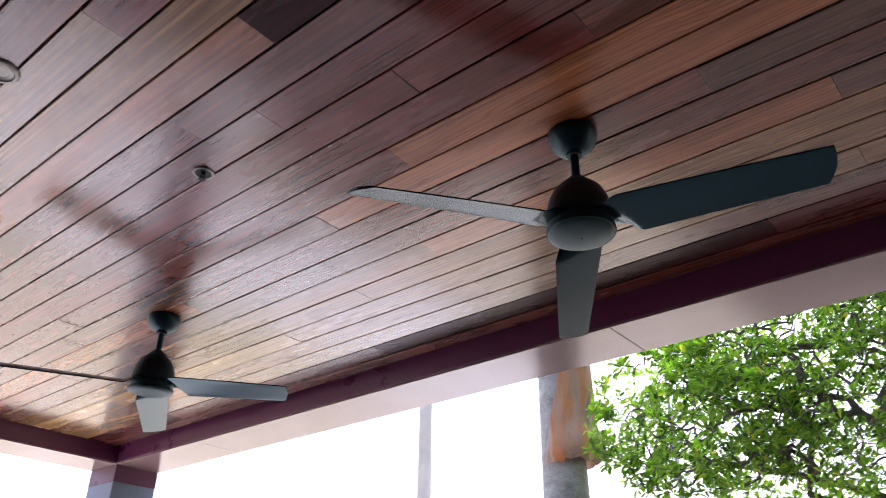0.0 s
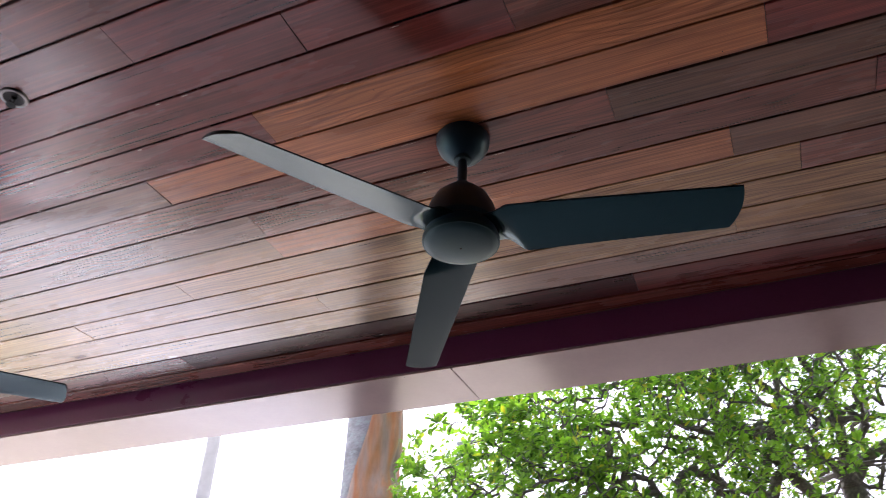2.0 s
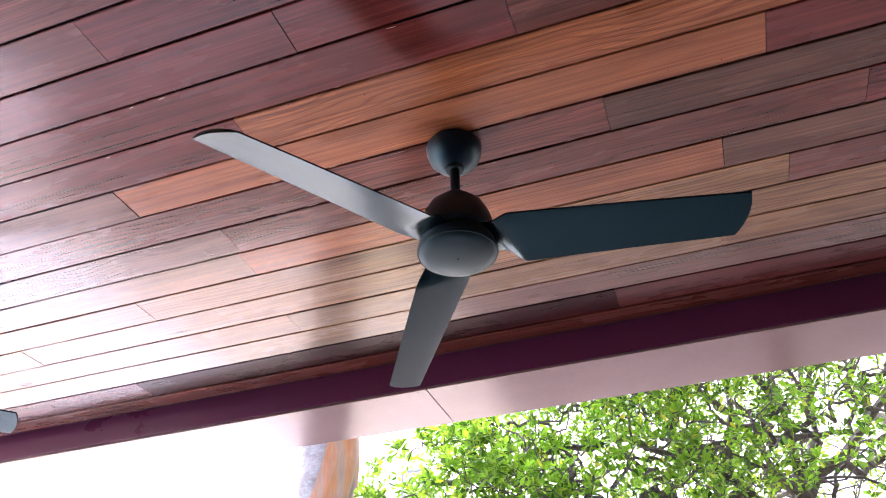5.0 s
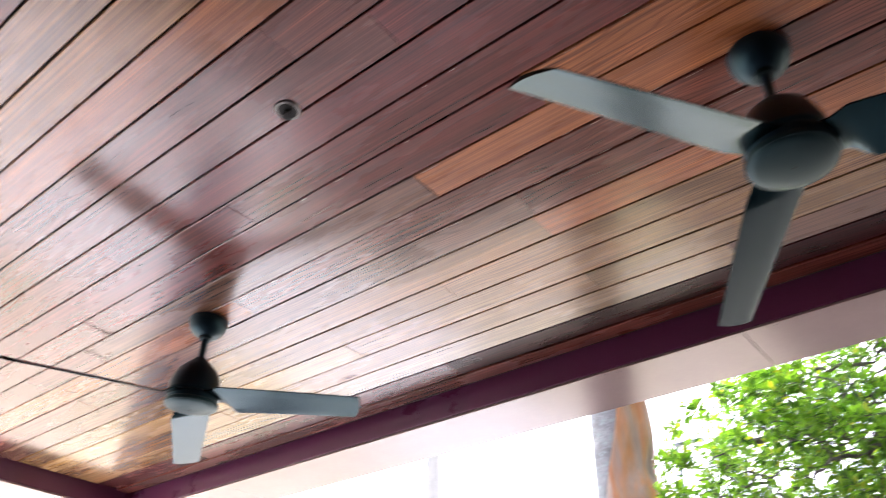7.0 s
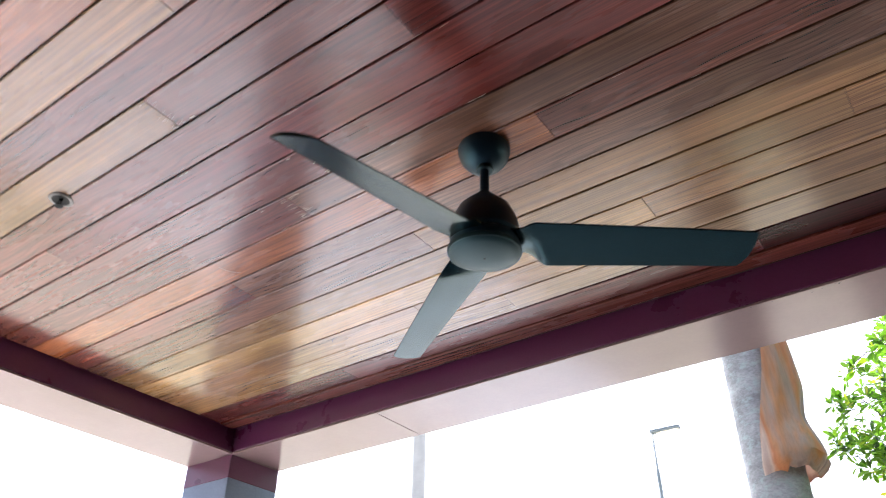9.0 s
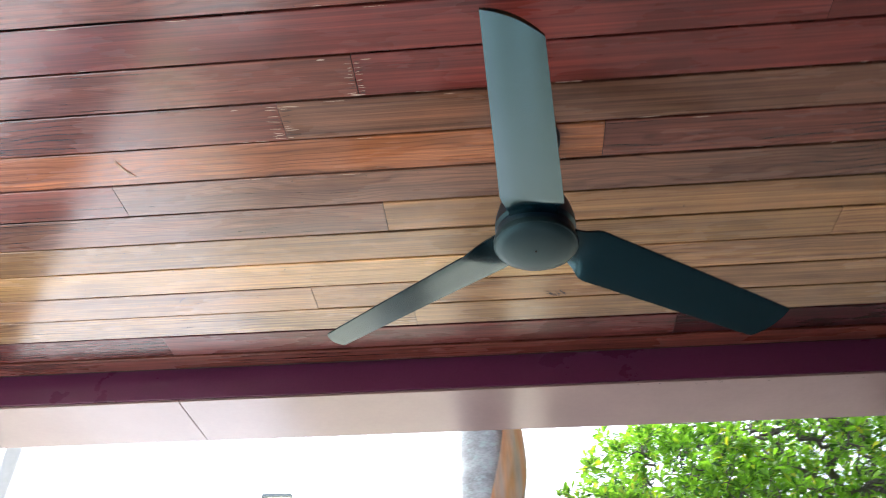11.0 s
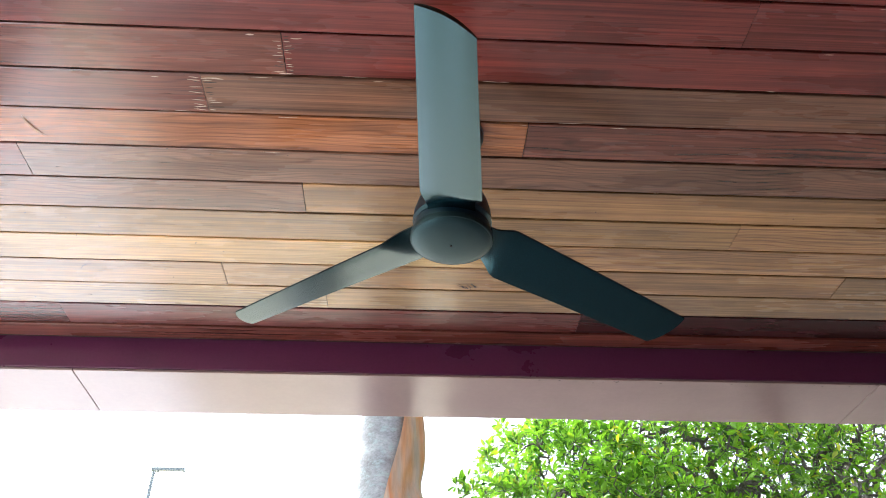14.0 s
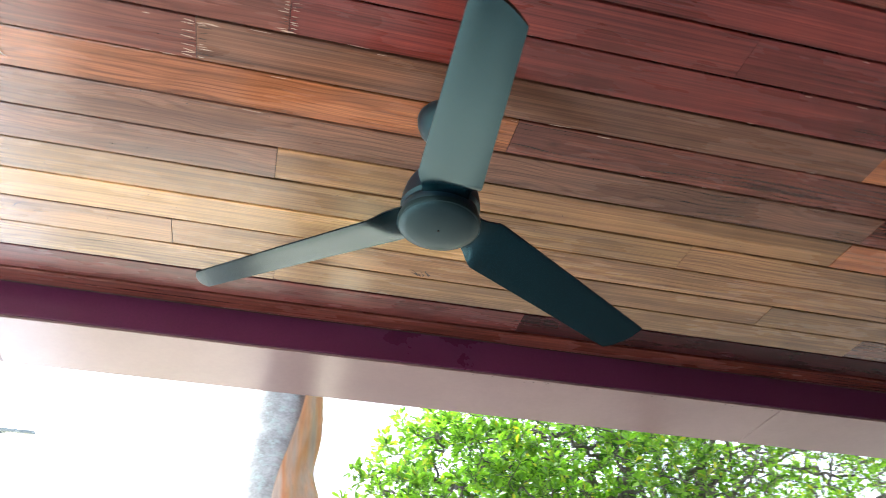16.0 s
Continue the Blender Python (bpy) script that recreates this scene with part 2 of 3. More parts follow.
def part(name, bm, mat, parent=None, label="", smooth=False, at=None):
    ob = new(name, mesh_of(name, bm, mat, smooth))
    if parent:
        ob.parent = parent
    if at:
        ob.matrix_local = at
    return tagged(ob, label=label) if label else ob


def box(x0, x1, y0, y1, z0, z1, bevel=0.0):
    bm = bmesh.new()
    bmesh.ops.create_cube(bm, size=1, matrix=Matrix.Translation(((x0 + x1) / 2, (y0 + y1) / 2, (z0 + z1) / 2)) @ Matrix.Diagonal((x1 - x0, y1 - y0, z1 - z0, 1)))
    if bevel:
        bmesh.ops.bevel(bm, geom=list(bm.edges), offset=bevel, segments=2, affect="EDGES", profile=0.5)
    return bm


def lathe(profile, n=40, bm=None):
    """A turned form from (radius, z) pairs."""
    bm = bm or bmesh.new()
    rings = []
    for r, z in profile:
        if r < 1e-5:
            rings.append([bm.verts.new((0, 0, z))])
        else:
            rings.append([bm.verts.new((r * math.cos(2 * math.pi * i / n), r * math.sin(2 * math.pi * i / n), z)) for i in range(n)])
    for a, b in zip(rings, rings[1:]):
        for i in range(n):
            j = (i + 1) % n
            if len(a) == 1:
                bm.faces.new((a[0], b[j], b[i]))
            elif len(b) == 1:
                bm.faces.new((a[i], a[j], b[0]))
            else:
                bm.faces.new((a[i], a[j], b[j], b[i]))
    bmesh.ops.recalc_face_normals(bm, faces=list(bm.faces))
    return bm


def tube(bm, points, radii, n=7):
    """A round limb along points, closed at both ends."""
    rings, side = [], Vector((1, 0, 0))
    for i, (p, r) in enumerate(zip(points, radii)):
        d = (points[min(i + 1, len(points) - 1)] - points[max(i - 1, 0)]).normalized()
        side = (side - d * side.dot(d))
        side = side.normalized() if side.length > 1e-3 else d.orthogonal().normalized()
        up = d.cross(side)
        rings.append([bm.verts.new(p + side * (r * math.cos(2 * math.pi * k / n)) + up * (r * math.sin(2 * math.pi * k / n))) for k in range(n)])
    for a, b in zip(rings, rings[1:]):
        for k in range(n):
            bm.faces.new((a[k], a[(k + 1) % n], b[(k + 1) % n], b[k]))
    bm.faces.new(list(reversed(rings[0])))
    bm.faces.new(rings[-1])


def structure(name, bm, mat, label, category, smooth=False):
    return tagged(part(name, bm, mat, None, "", smooth), label, category, kind="structure")


# ---- ground and shell of the veranda ----
def ground_sheet():
    bm = bmesh.new()
    xs, ys = [-400, -60, -20, -6, 8, 25, 80, 400], [-400, -60, -8, 1.9, 9, 25, 60, 500]
    grid = [[bm.verts.new((x, y, -0.12)) for x in xs] for y in ys]
    for a, b in zip(grid, grid[1:]):
        for k in range(len(xs) - 1):
            bm.faces.new((a[k], a[k + 1], b[k + 1], b[k]))
    return bm


structure("ground", ground_sheet(), LAWN, "pale sandy ground with worn yellow-green grass reaching the horizon", "lawn")
structure("pavement", box(-5.6, -2.8, -9.0, 16.0, -0.2, -0.05, 0.01), PAVING, "pale concrete path running past the veranda corner", "paving")
# unseen dark ground, added so the varnished boards mirror less light
structure("front_dark_ground", box(-2.3, 0.4, 1.97, 4.0, -0.2, -0.04, 0.01), DARK_GROUND, "unseen dark ground along the veranda front, added to darken the ceiling reflections", "garden bed")
# unseen too: dark colour stands for tree shade and dims the east ceiling
structure("tree_dark_ground", box(0.42, 14.0, 1.97, 10.0, -0.2, -0.04, 0.01), DARK_GROUND, "unseen dark brown ground under the tree, its shade put into the colour", "garden bed")
structure("floor", box(-1.55, X_E + 0.2, Y_S - 0.2, Y_OUT + 0.1, -0.3, 0.0), FLOOR, "dark stone floor tiles under the veranda roof", "floor")
# unseen pale strip of floor, added to brighten the west end of the ceiling
structure("pale_floor_strip", box(X_OUT - 0.01, -1.554, Y_S - 0.2, Y_OUT + 0.1, -0.3, 0.0), PAVING, "unseen pale floor strip at the open end, added to brighten the ceiling reflections", "paving")
# both walls are unseen, added to close the space and darken the ceiling
structure("wall_south", box(X_W - 0.37, X_E + 0.2, Y_S - 0.2, Y_S, 0.0, 3.30), WALLPAINT, "unseen plain brown wall, added to close the rear and hold back light", "wall")
structure("wall_east", box(X_E, X_E + 0.2, Y_S, Y_OUT, 0.0, 3.30), WALLPAINT, "unseen plain brown end wall, added to darken the east ceiling", "wall")
structure("roof", box(X_OUT - 0.02, X_E + 0.2, Y_S - 0.2, Y_OUT + 0.02, 3.32, 3.45), WALLPAINT, "flat roof deck above the boarded ceiling", "roof")

structure("beam_north", box(X_W, X_E, Y_N, Y_OUT - 0.02, BEAM_Z + 0.012, 3.31, 0.004), MAROON, "maroon painted beam along the open front", "beam")
structure("beam_west", box(X_OUT + 0.02, X_W, Y_S, Y_OUT - 0.02, BEAM_Z + 0.012, 3.31, 0.004), MAROON, "maroon painted beam closing the end of the ceiling", "beam")


def soffit_panels():
    """Smooth painted sheets under the beams, with fine open joints."""
    joints = [X_W, -1.377, 1.777, 4.93, X_E]
    for a, b in zip(joints, joints[1:]):
        structure("soffit_panel", box(a + 0.0015, b - 0.0015, Y_N + 0.002, Y_OUT, BEAM_Z, BEAM_Z + 0.010, 0.0015), SOFFIT, "pale pinkish painted soffit sheet under the front beam", "soffit")
    for a, b in ((Y_S, -1.6), (-1.6, Y_OUT)):
        structure("soffit_panel", box(X_OUT, X_W - 0.002, a + 0.0015, b - 0.0015, BEAM_Z, BEAM_Z + 0.010, 0.0015), SOFFIT, "pale pinkish painted soffit sheet under the end beam", "soffit")


soffit_panels()


def corner_post():
    post = tagged(new("veranda_post"), "square maroon veranda post, its shaft coloured blue-grey for the bright outdoors it mirrors", "post")
    post.location = (X_OUT / 2 + X_W / 2, (Y_N + Y_OUT) / 2, 0)
    hx, hy = (X_W - X_OUT) / 2 - 0.004, (Y_OUT - Y_N) / 2 - 0.004
    # shaft colour is the painted reflection, not a second paint
    part("shaft", box(-hx, hx, -hy, hy, 0, BEAM_Z - 0.1252, 0.003), POST, post)
    # no separate part: the post's own maroon where no reflection is painted
    part("collar", box(-hx - 0.001, hx + 0.001, -hy - 0.001, hy + 0.001, BEAM_Z - 0.125, BEAM_Z - 0.001, 0.002), MAROON, post, "maroon top of the post above the painted reflection")
    return post


corner_post()

# ---- boarded ceiling ----
RED, DARK, BROWN = (0.185, 0.036, 0.029), (0.042, 0.007, 0.009), (0.180, 0.053, 0.034)
# the tan and olive tones are lightened to hold mirrored sheen in the board colour
ORANGE, TAN_SHEEN, OLIVE_SHEEN, GREYB = (0.40, 0.142, 0.052), (0.34, 0.182, 0.074), (0.31, 0.176, 0.070), (0.165, 0.077, 0.046)
UMBER, HONEY = (0.110, 0.027, 0.024), (0.46, 0.275, 0.105)
# each row: tone of the first board, then the joints eastward with the tone that follows
ROWS = {
    9: (UMBER, (-1.37, UMBER), (0.54, DARK), (2.61, UMBER), (5.0, RED)),
    8: (OLIVE_SHEEN, (-0.40, OLIVE_SHEEN), (1.91, GREYB), (4.3, BROWN)),
    7: (TAN_SHEEN, (-0.74, TAN_SHEEN), (1.42, OLIVE_SHEEN), (2.99, TAN_SHEEN), (5.4, RED)),
    6: (HONEY, (0.30, TAN_SHEEN), (3.7, BROWN)),
    5: (OLIVE_SHEEN, (0.95, TAN_SHEEN), (3.2, BROWN), (5.2, RED)),
    4: (GREYB, (-0.43, TAN_SHEEN), (1.46, ORANGE), (3.02, GREYB), (5.5, RED)),
    3: (BROWN, (-1.21, GREYB), (1.48, BROWN), (3.39, RED), (5.6, BROWN)),
    2: (ORANGE, (0.21, BROWN), (2.73, GREYB), (4.6, RED)),
    1: (BROWN, (-0.65, GREYB), (1.283, ORANGE), (3.14, RED), (5.1, BROWN)),
    0: (BROWN, (-0.43, RED), (1.78, ORANGE), (4.2, RED)),
    -1: (BROWN, (-1.59, RED), (0.70, RED), (2.57, BROWN), (4.9, RED)),
    -2: (BROWN, (0.10, RED), (2.05, RED), (3.9, RED)),
    -3: (TAN_SHEEN, (-0.66, BROWN), (1.60, RED), (3.5, BROWN)),
    -4: (TAN_SHEEN, (-1.4, BROWN), (1.35, BROWN), (2.9, RED), (4.8, BROWN)),
    -5: (TAN_SHEEN, (-0.34, ORANGE), (1.87, DARK), (4.1, RED)),
}


def ceiling_boards():
    rnd = random.Random(4)
    verts, faces, tones = [], [], []
    # cross-section of a board: eased lower edges
    prof = [(0.0030, 0.018), (0.0030, 0.002), (0.0050, 0.0), (PW - 0.0050, 0.0), (PW - 0.0030, 0.002), (PW - 0.0030, 0.018)]

    def board(x0, x1, row, tone):
        base = len(verts)
        dz, gap = rnd.uniform(-0.0012, 0.0012), 0.0008
        for x in (x0 + gap, x1 - gap):
            for y, z in prof:
                verts.append((x, row * PW + y, CEIL + z + dz))
        m = len(prof)
        for k in range(m):
            j = (k + 1) % m
            faces.append((base + k, base + j, base + m + j, base + m + k))
            tones.append(tone)
        faces.append(tuple(base + k for k in range(m)))
        faces.append(tuple(base + m + k for k in reversed(range(m))))
        tones.extend((tone, tone))

    for row in range(-26, ROW_LAST + 1):
        if row in ROWS:
            first, *rest = ROWS[row]
            cuts = [(X_W + 0.03, first), *rest]
        else:
            x, cuts = X_W + 0.03, []
            while x < X_E - 0.4:
                cuts.append((x, rnd.choice((TAN_SHEEN, BROWN, BROWN, ORANGE, ORANGE, RED))))
                x += rnd.uniform(1.4, 3.0)
        ends = [c[0] for c in cuts[1:]] + [X_E - 0.002]
        for (x0, tone), x1 in zip(cuts, ends):
            k = rnd.uniform(0.88, 1.12)
            gloss = 0.0 if tone == DARK else 0.3 if row == ROW_LAST else rnd.uniform(0.85, 1.0)   # varnish left on the board
            board(x0, x1, row, tuple(c * k for c in tone) + (gloss,))
    me = bpy.data.meshes.new("ceiling")
    me.from_pydata(verts, [], faces)
    att = me.attributes.new("tone", "FLOAT_COLOR", "FACE")
    att.data.foreach_set("color", [v for t in tones for v in t])
    me.materials.append(BOARDS)
    me.update()
    return tagged(new("ceiling", me), "varnished red-brown timber board ceiling with dark open joints", "ceiling", kind="structure")


ceiling_boards()
structure("ceiling_backing", box(X_W, X_E, Y_S, Y_N, CEIL + 0.021, CEIL + 0.05), VOID, "dark backing above the open board joints", "backing")


def edge_trim():
    """A narrow varnished batten beside the last row, and a dark shadow gap against the beams."""
    bm = box(X_W + 0.03, X_E - 0.004, (ROW_LAST + 1) * PW + 0.003, 1.438, CEIL - 0.006, CEIL + 0.018, 0.003)
    me = mesh_of("trim_north", bm, BOARDS)
    att = me.attributes.new("tone", "FLOAT_COLOR", "FACE")
    att.data.foreach_set("color", [v for _ in me.polygons for v in (0.13, 0.036, 0.026, 0.3)])
    tagged(new("trim_north", me), "narrow dark red-brown timber edge batten", "trim", kind="structure")


edge_trim()


def ceiling_marks():
    """Dark handling smudges, pencil scribbles, splintered board ends and pale scratches, as thin flecks on the boards."""
    rnd = random.Random(12)

    def fleck(bm, x, y, length, width, turn, bend=0.0):
        z, n = CEIL - 0.0015, 5
        c, s = math.cos(radians(turn)), math.sin(radians(turn))
        left, right = [], []
        for i in range(n + 1):
            u = i / n - 0.5
            w = width * (1 - (2 * u) ** 2 * 0.85) / 2
            px, py = u * length, bend * (u * u * 4 - 1) * length
            left.append(bm.verts.new((x + c * px - s * (py + w), y + s * px + c * (py + w), z)))
            right.append(bm.verts.new((x + c * px - s * (py - w), y + s * px + c * (py - w), z)))
        for i in range(n):
            bm.faces.new((left[i], left[i + 1], right[i + 1], right[i]))

    dark, pale = bmesh.new(), bmesh.new()
    for _ in range(13):                                     # smudge beside the fan
        fleck(dark, 0.097 + rnd.gauss(0, 0.018), 1.046 + rnd.gauss(0, 0.014), rnd.uniform(0.012, 0.03), rnd.uniform(0.002, 0.005), rnd.uniform(30, 75))
    fleck(dark, -1.20, 0.985, 0.055, 0.0035, -38, 0.15)
    fleck(dark, -1.15, 1.005, 0.035, 0.003, -8)
    for _ in range(26):                                     # specks near the corner
        fleck(dark, rnd.uniform(-2.2, -0.6), rnd.uniform(0.7, 1.2), rnd.uniform(0.004, 0.012), rnd.uniform(0.002, 0.004), rnd.uniform(0, 180))
    fleck(dark, -0.60, 1.165, 0.10, 0.0025, 2)
    for row, x in ((1, -0.65), (0, -0.43), (-3, -0.66)):    # torn fibres either side of the board ends
        for k in range(14):
            y = row * PW + 0.012 + 0.110 * k / 13 + rnd.uniform(-0.003, 0.003)
            for way in (-1, 1):
                if rnd.random() < 0.78:
                    size = rnd.uniform(0.010, 0.030) * (1.4 if row == 1 else 1.0)
                    fleck(dark if rnd.random() < 0.3 else pale, x + way * (0.003 + size / 2), y, size, rnd.uniform(0.0012, 0.0030), way * rnd.uniform(-14, 6))
        for k in range(3):                                  # larger lifted slivers along the arris
            fleck(pale, x + rnd.gauss(0, 0.05), row * PW + rnd.choice((0.010, 0.016, PW - 0.010)), rnd.uniform(0.02, 0.05), rnd.uniform(0.002, 0.005), rnd.uniform(-6, 6), rnd.uniform(-0.06, 0.06))
    fleck(pale, -1.135, 0.335, 0.085, 0.007, 62, -0.12)      # curved scratch
    for _ in range(60):                                     # chipped arrises along the older boards
        row = rnd.choice((-2, -1, -1, 0, 0, 1, 1, 2, 2, 3))
        fleck(pale, rnd.uniform(-1.2, 2.9), row * PW + rnd.choice((0.006, PW - 0.006)), rnd.uniform(0.015, 0.07), rnd.uniform(0.001, 0.0028), rnd.uniform(-2, 2))
    for _ in range(170):                                    # nail heads and specks
        fleck(dark, rnd.uniform(-2.3, 4.0), rnd.uniform(-1.3, 1.3), rnd.uniform(0.003, 0.007), rnd.uniform(0.002, 0.004), rnd.uniform(0, 180))
    for _ in range(16):                                     # dirt where the soffit meets the beam
        x, y = rnd.uniform(0.3, 1.9), Y_N + rnd.uniform(0.006, 0.03)
        a = [dark.verts.new((x + dx, y + dy, BEAM_Z - 0.0006)) for dx, dy in ((-0.005, 0), (0.001, -0.0015), (0.006, 0.0005), (0.001, 0.002))]
        dark.faces.new(a)
    structure("stain", dark, INK, "dark smudges and pencil marks on the ceiling boards", "stain")
    structure("scratch", pale, RAW, "pale scratches and splinters on the ceiling boards", "scratch")


ceiling_marks()


# ---- ceiling fans ----
def blade_mesh():
    """A pitched, slightly drooping plastic blade along +x: the root leaves the hub high and flat, then drops over a crease into the pitched blade with a slanting rounded tip."""
    bm = bmesh.new()
    stations = [0.0, 0.02, 0.04, 0.06, 0.08, 0.10, 0.115, 0.13, 0.145, 0.16, 0.18, 0.21] + [0.21 + 0.79 * k / 18 for k in range(1, 19)]
    n_wid = 10
    top, bot = [], []
    for u in stations:
        rows_t, rows_b = [], []
        for j in range(n_wid + 1):
            v = j / n_wid                      # 0: trailing (longer) edge, 1: leading edge
            end = 0.705 - 0.044 * v ** 2.2
            x = 0.070 + (end - 0.070) * u
            neck = min(max((x - 0.088 - 0.018 * v) / 0.062, 0), 1)
            neck = neck * neck * (3 - 2 * neck)
            half = 0.058 + 0.019 * neck - 0.0225 * u
            y = (v - 0.5) * 2 * half
            tilt = radians(2 + 14.5 * neck)
            z = 0.012 * (1 - neck) - y * math.tan(tilt) - 0.060 * u ** 1.1 + 0.002 * (1 - (2 * v - 1) ** 2) * neck
            thick = 0.0024 + 0.0036 * (1 - abs(2 * v - 1) ** 3)
            rows_t.append(bm.verts.new((x, y, z + thick)))
            rows_b.append(bm.verts.new((x, y, z - thick)))
        top.append(rows_t)
        bot.append(rows_b)
    for i in range(len(stations) - 1):
        for j in range(n_wid):
            bm.faces.new((top[i][j], top[i + 1][j], top[i + 1][j + 1], top[i][j + 1]))
            bm.faces.new((bot[i][j], bot[i][j + 1], bot[i + 1][j + 1], bot[i + 1][j]))
        bm.faces.new((top[i][0], bot[i][0], bot[i + 1][0], top[i + 1][0]))
        bm.faces.new((top[i][-1], top[i + 1][-1], bot[i + 1][-1], bot[i][-1]))
    for j in range(n_wid):
        bm.faces.new((top[0][j], top[0][j + 1], bot[0][j + 1], bot[0][j]))
        bm.faces.new((top[-1][j], bot[-1][j], bot[-1][j + 1], top[-1][j + 1]))
    bmesh.ops.recalc_face_normals(bm, faces=list(bm.faces))
    return bm


def ceiling_fan(x, y, turn, label, lean=(0.0, 0.0)):
    """The canopy sits on the boards; all below hangs from its ball joint and may lean a little."""
    fan = tagged(new("ceiling_fan"), label, "ceiling fan", "veranda ceiling fans")
    fan.matrix_basis = pose(x, y, CEIL)
    hung = pose(0, 0, -0.07, *lean) @ pose(0, 0, 0.07)
    canopy = part("canopy", lathe([(0, 0.0), (0.074, 0.0), (0.078, -0.006), (0.077, -0.022), (0.070, -0.045), (0.055, -0.064), (0.036, -0.075), (0.024, -0.078), (0, -0.078)]), FAN_DARK, fan, smooth=True)
    part("collar", lathe([(0, -0.076), (0.024, -0.076), (0.026, -0.082), (0.024, -0.090), (0, -0.090)], 24), FAN_CAP, canopy, smooth=True)
    part("downrod", lathe([(0, -0.07), (0.0135, -0.07), (0.0135, -0.22), (0, -0.22)], 20), FAN_DARK, fan, smooth=True, at=hung)
    part("motor_housing", lathe([(0, -0.170), (0.022, -0.172), (0.030, -0.182), (0.050, -0.200), (0.075, -0.226), (0.090, -0.258), (0.098, -0.290), (0.100, -0.318), (0.094, -0.326), (0, -0.328)]), FAN_DARK, fan, smooth=True, at=hung)
    part("hub", lathe([(0, -0.329), (0.092, -0.329), (0.097, -0.333), (0.098, -0.350), (0.094, -0.356), (0, -0.356)]), FAN_DARK, fan, smooth=True, at=hung)
    cover = part("cover", lathe([(0, -0.357), (0.099, -0.357), (0.103, -0.360), (0.1035, -0.369), (0.1015, -0.373), (0.098, -0.3735), (0.0965, -0.3755), (0.080, -0.3805), (0.050, -0.3850), (0.020, -0.3868), (0.0, -0.387)], 56), FAN_CAP, fan, "dusty grey round cover", smooth=True, at=hung)
    part("screw", lathe([(0, -0.385), (0.003, -0.386), (0.003, -0.3885), (0, -0.389)], 10), BLACK, cover)
    first = None
    for k in range(3):
        m = hung @ pose(0, 0, -0.347, 0, 0, turn + 120 * k)
        if first is None:
            first = part("blade", blade_mesh(), FAN_BLADE, fan, smooth=True, at=m)
        else:
            b = new("blade", first.data)
            b.parent = fan
            b.matrix_local = m
    return fan


ceiling_fan(0.012, 0.316, -94.0, "charcoal three-blade ceiling fan under the boards near the corner post", (1.8, 2.8))
ceiling_fan(2.302, 0.312, -117, "charcoal three-blade ceiling fan on a downrod under the boards")


# ---- ceiling fittings ----
def sprinkler(x, y):
    s = tagged(new("fire_sprinkler"), "fire sprinkler with a pale metal ring and a near-black disc for its shaded recess", "sprinkler", "ceiling sprinklers")
    s.matrix_basis = pose(x, y, CEIL)
    part("ring", lathe([(0.026, 0.004), (0.026, -0.002), (0.029, -0.005), (0.036, -0.005), (0.039, -0.001), (0.039, 0.004)], 32), STEEL, s, smooth=True)
    # the boards have no hole: a near-black disc paints the shaded recess
    part("cup", lathe([(0.0285, -0.0042), (0.022, -0.0030), (0, -0.0026)], 28), BLACK, s, smooth=True)
    part("head", lathe([(0, 0.020), (0.010, 0.018), (0.008, 0.004), (0.006, -0.010), (0, -0.011)], 14), BLACK, s, smooth=True)
    part("deflector", lathe([(0, -0.026), (0.013, -0.027), (0.014, -0.029), (0, -0.030)], 14), BLACK, s)
    for k in range(2):
        a = math.pi * k
        bm = bmesh.new()
        tube(bm, [Vector((0.010 * math.cos(a), 0.010 * math.sin(a), 0.005)), Vector((0.012 * math.cos(a), 0.012 * math.sin(a), -0.010)), Vector((0.004 * math.cos(a), 0.004 * math.sin(a), -0.027))], [0.002] * 3, 6)
        part("frame_arm", bm, BLACK, s)
    return s


sprinkler(1.193, -0.298)
sprinkler(-1.262, -0.277)


def downlight(x, y):
    d = tagged(new("downlight"), "round recessed downlight with a brushed metal rim, switched off", "downlight")
    d.matrix_basis = pose(x, y, CEIL)
    part("rim", lathe([(0.036, 0.006), (0.037, -0.004), (0.042, -0.008), (0.050, -0.007), (0.054, -0.002), (0.054, 0.006)], 40), STEEL, d, smooth=True)
    part("reflector", lathe([(0.038, -0.0060), (0.030, -0.0034), (0.024, -0.0030)], 32), STEEL, d, smooth=True)
    part("lens", lathe([(0.025, -0.0034), (0.015, -0.0042), (0.0, -0.0046)], 28), LENS, d, smooth=True)
    return d


downlight(1.165, -0.975)


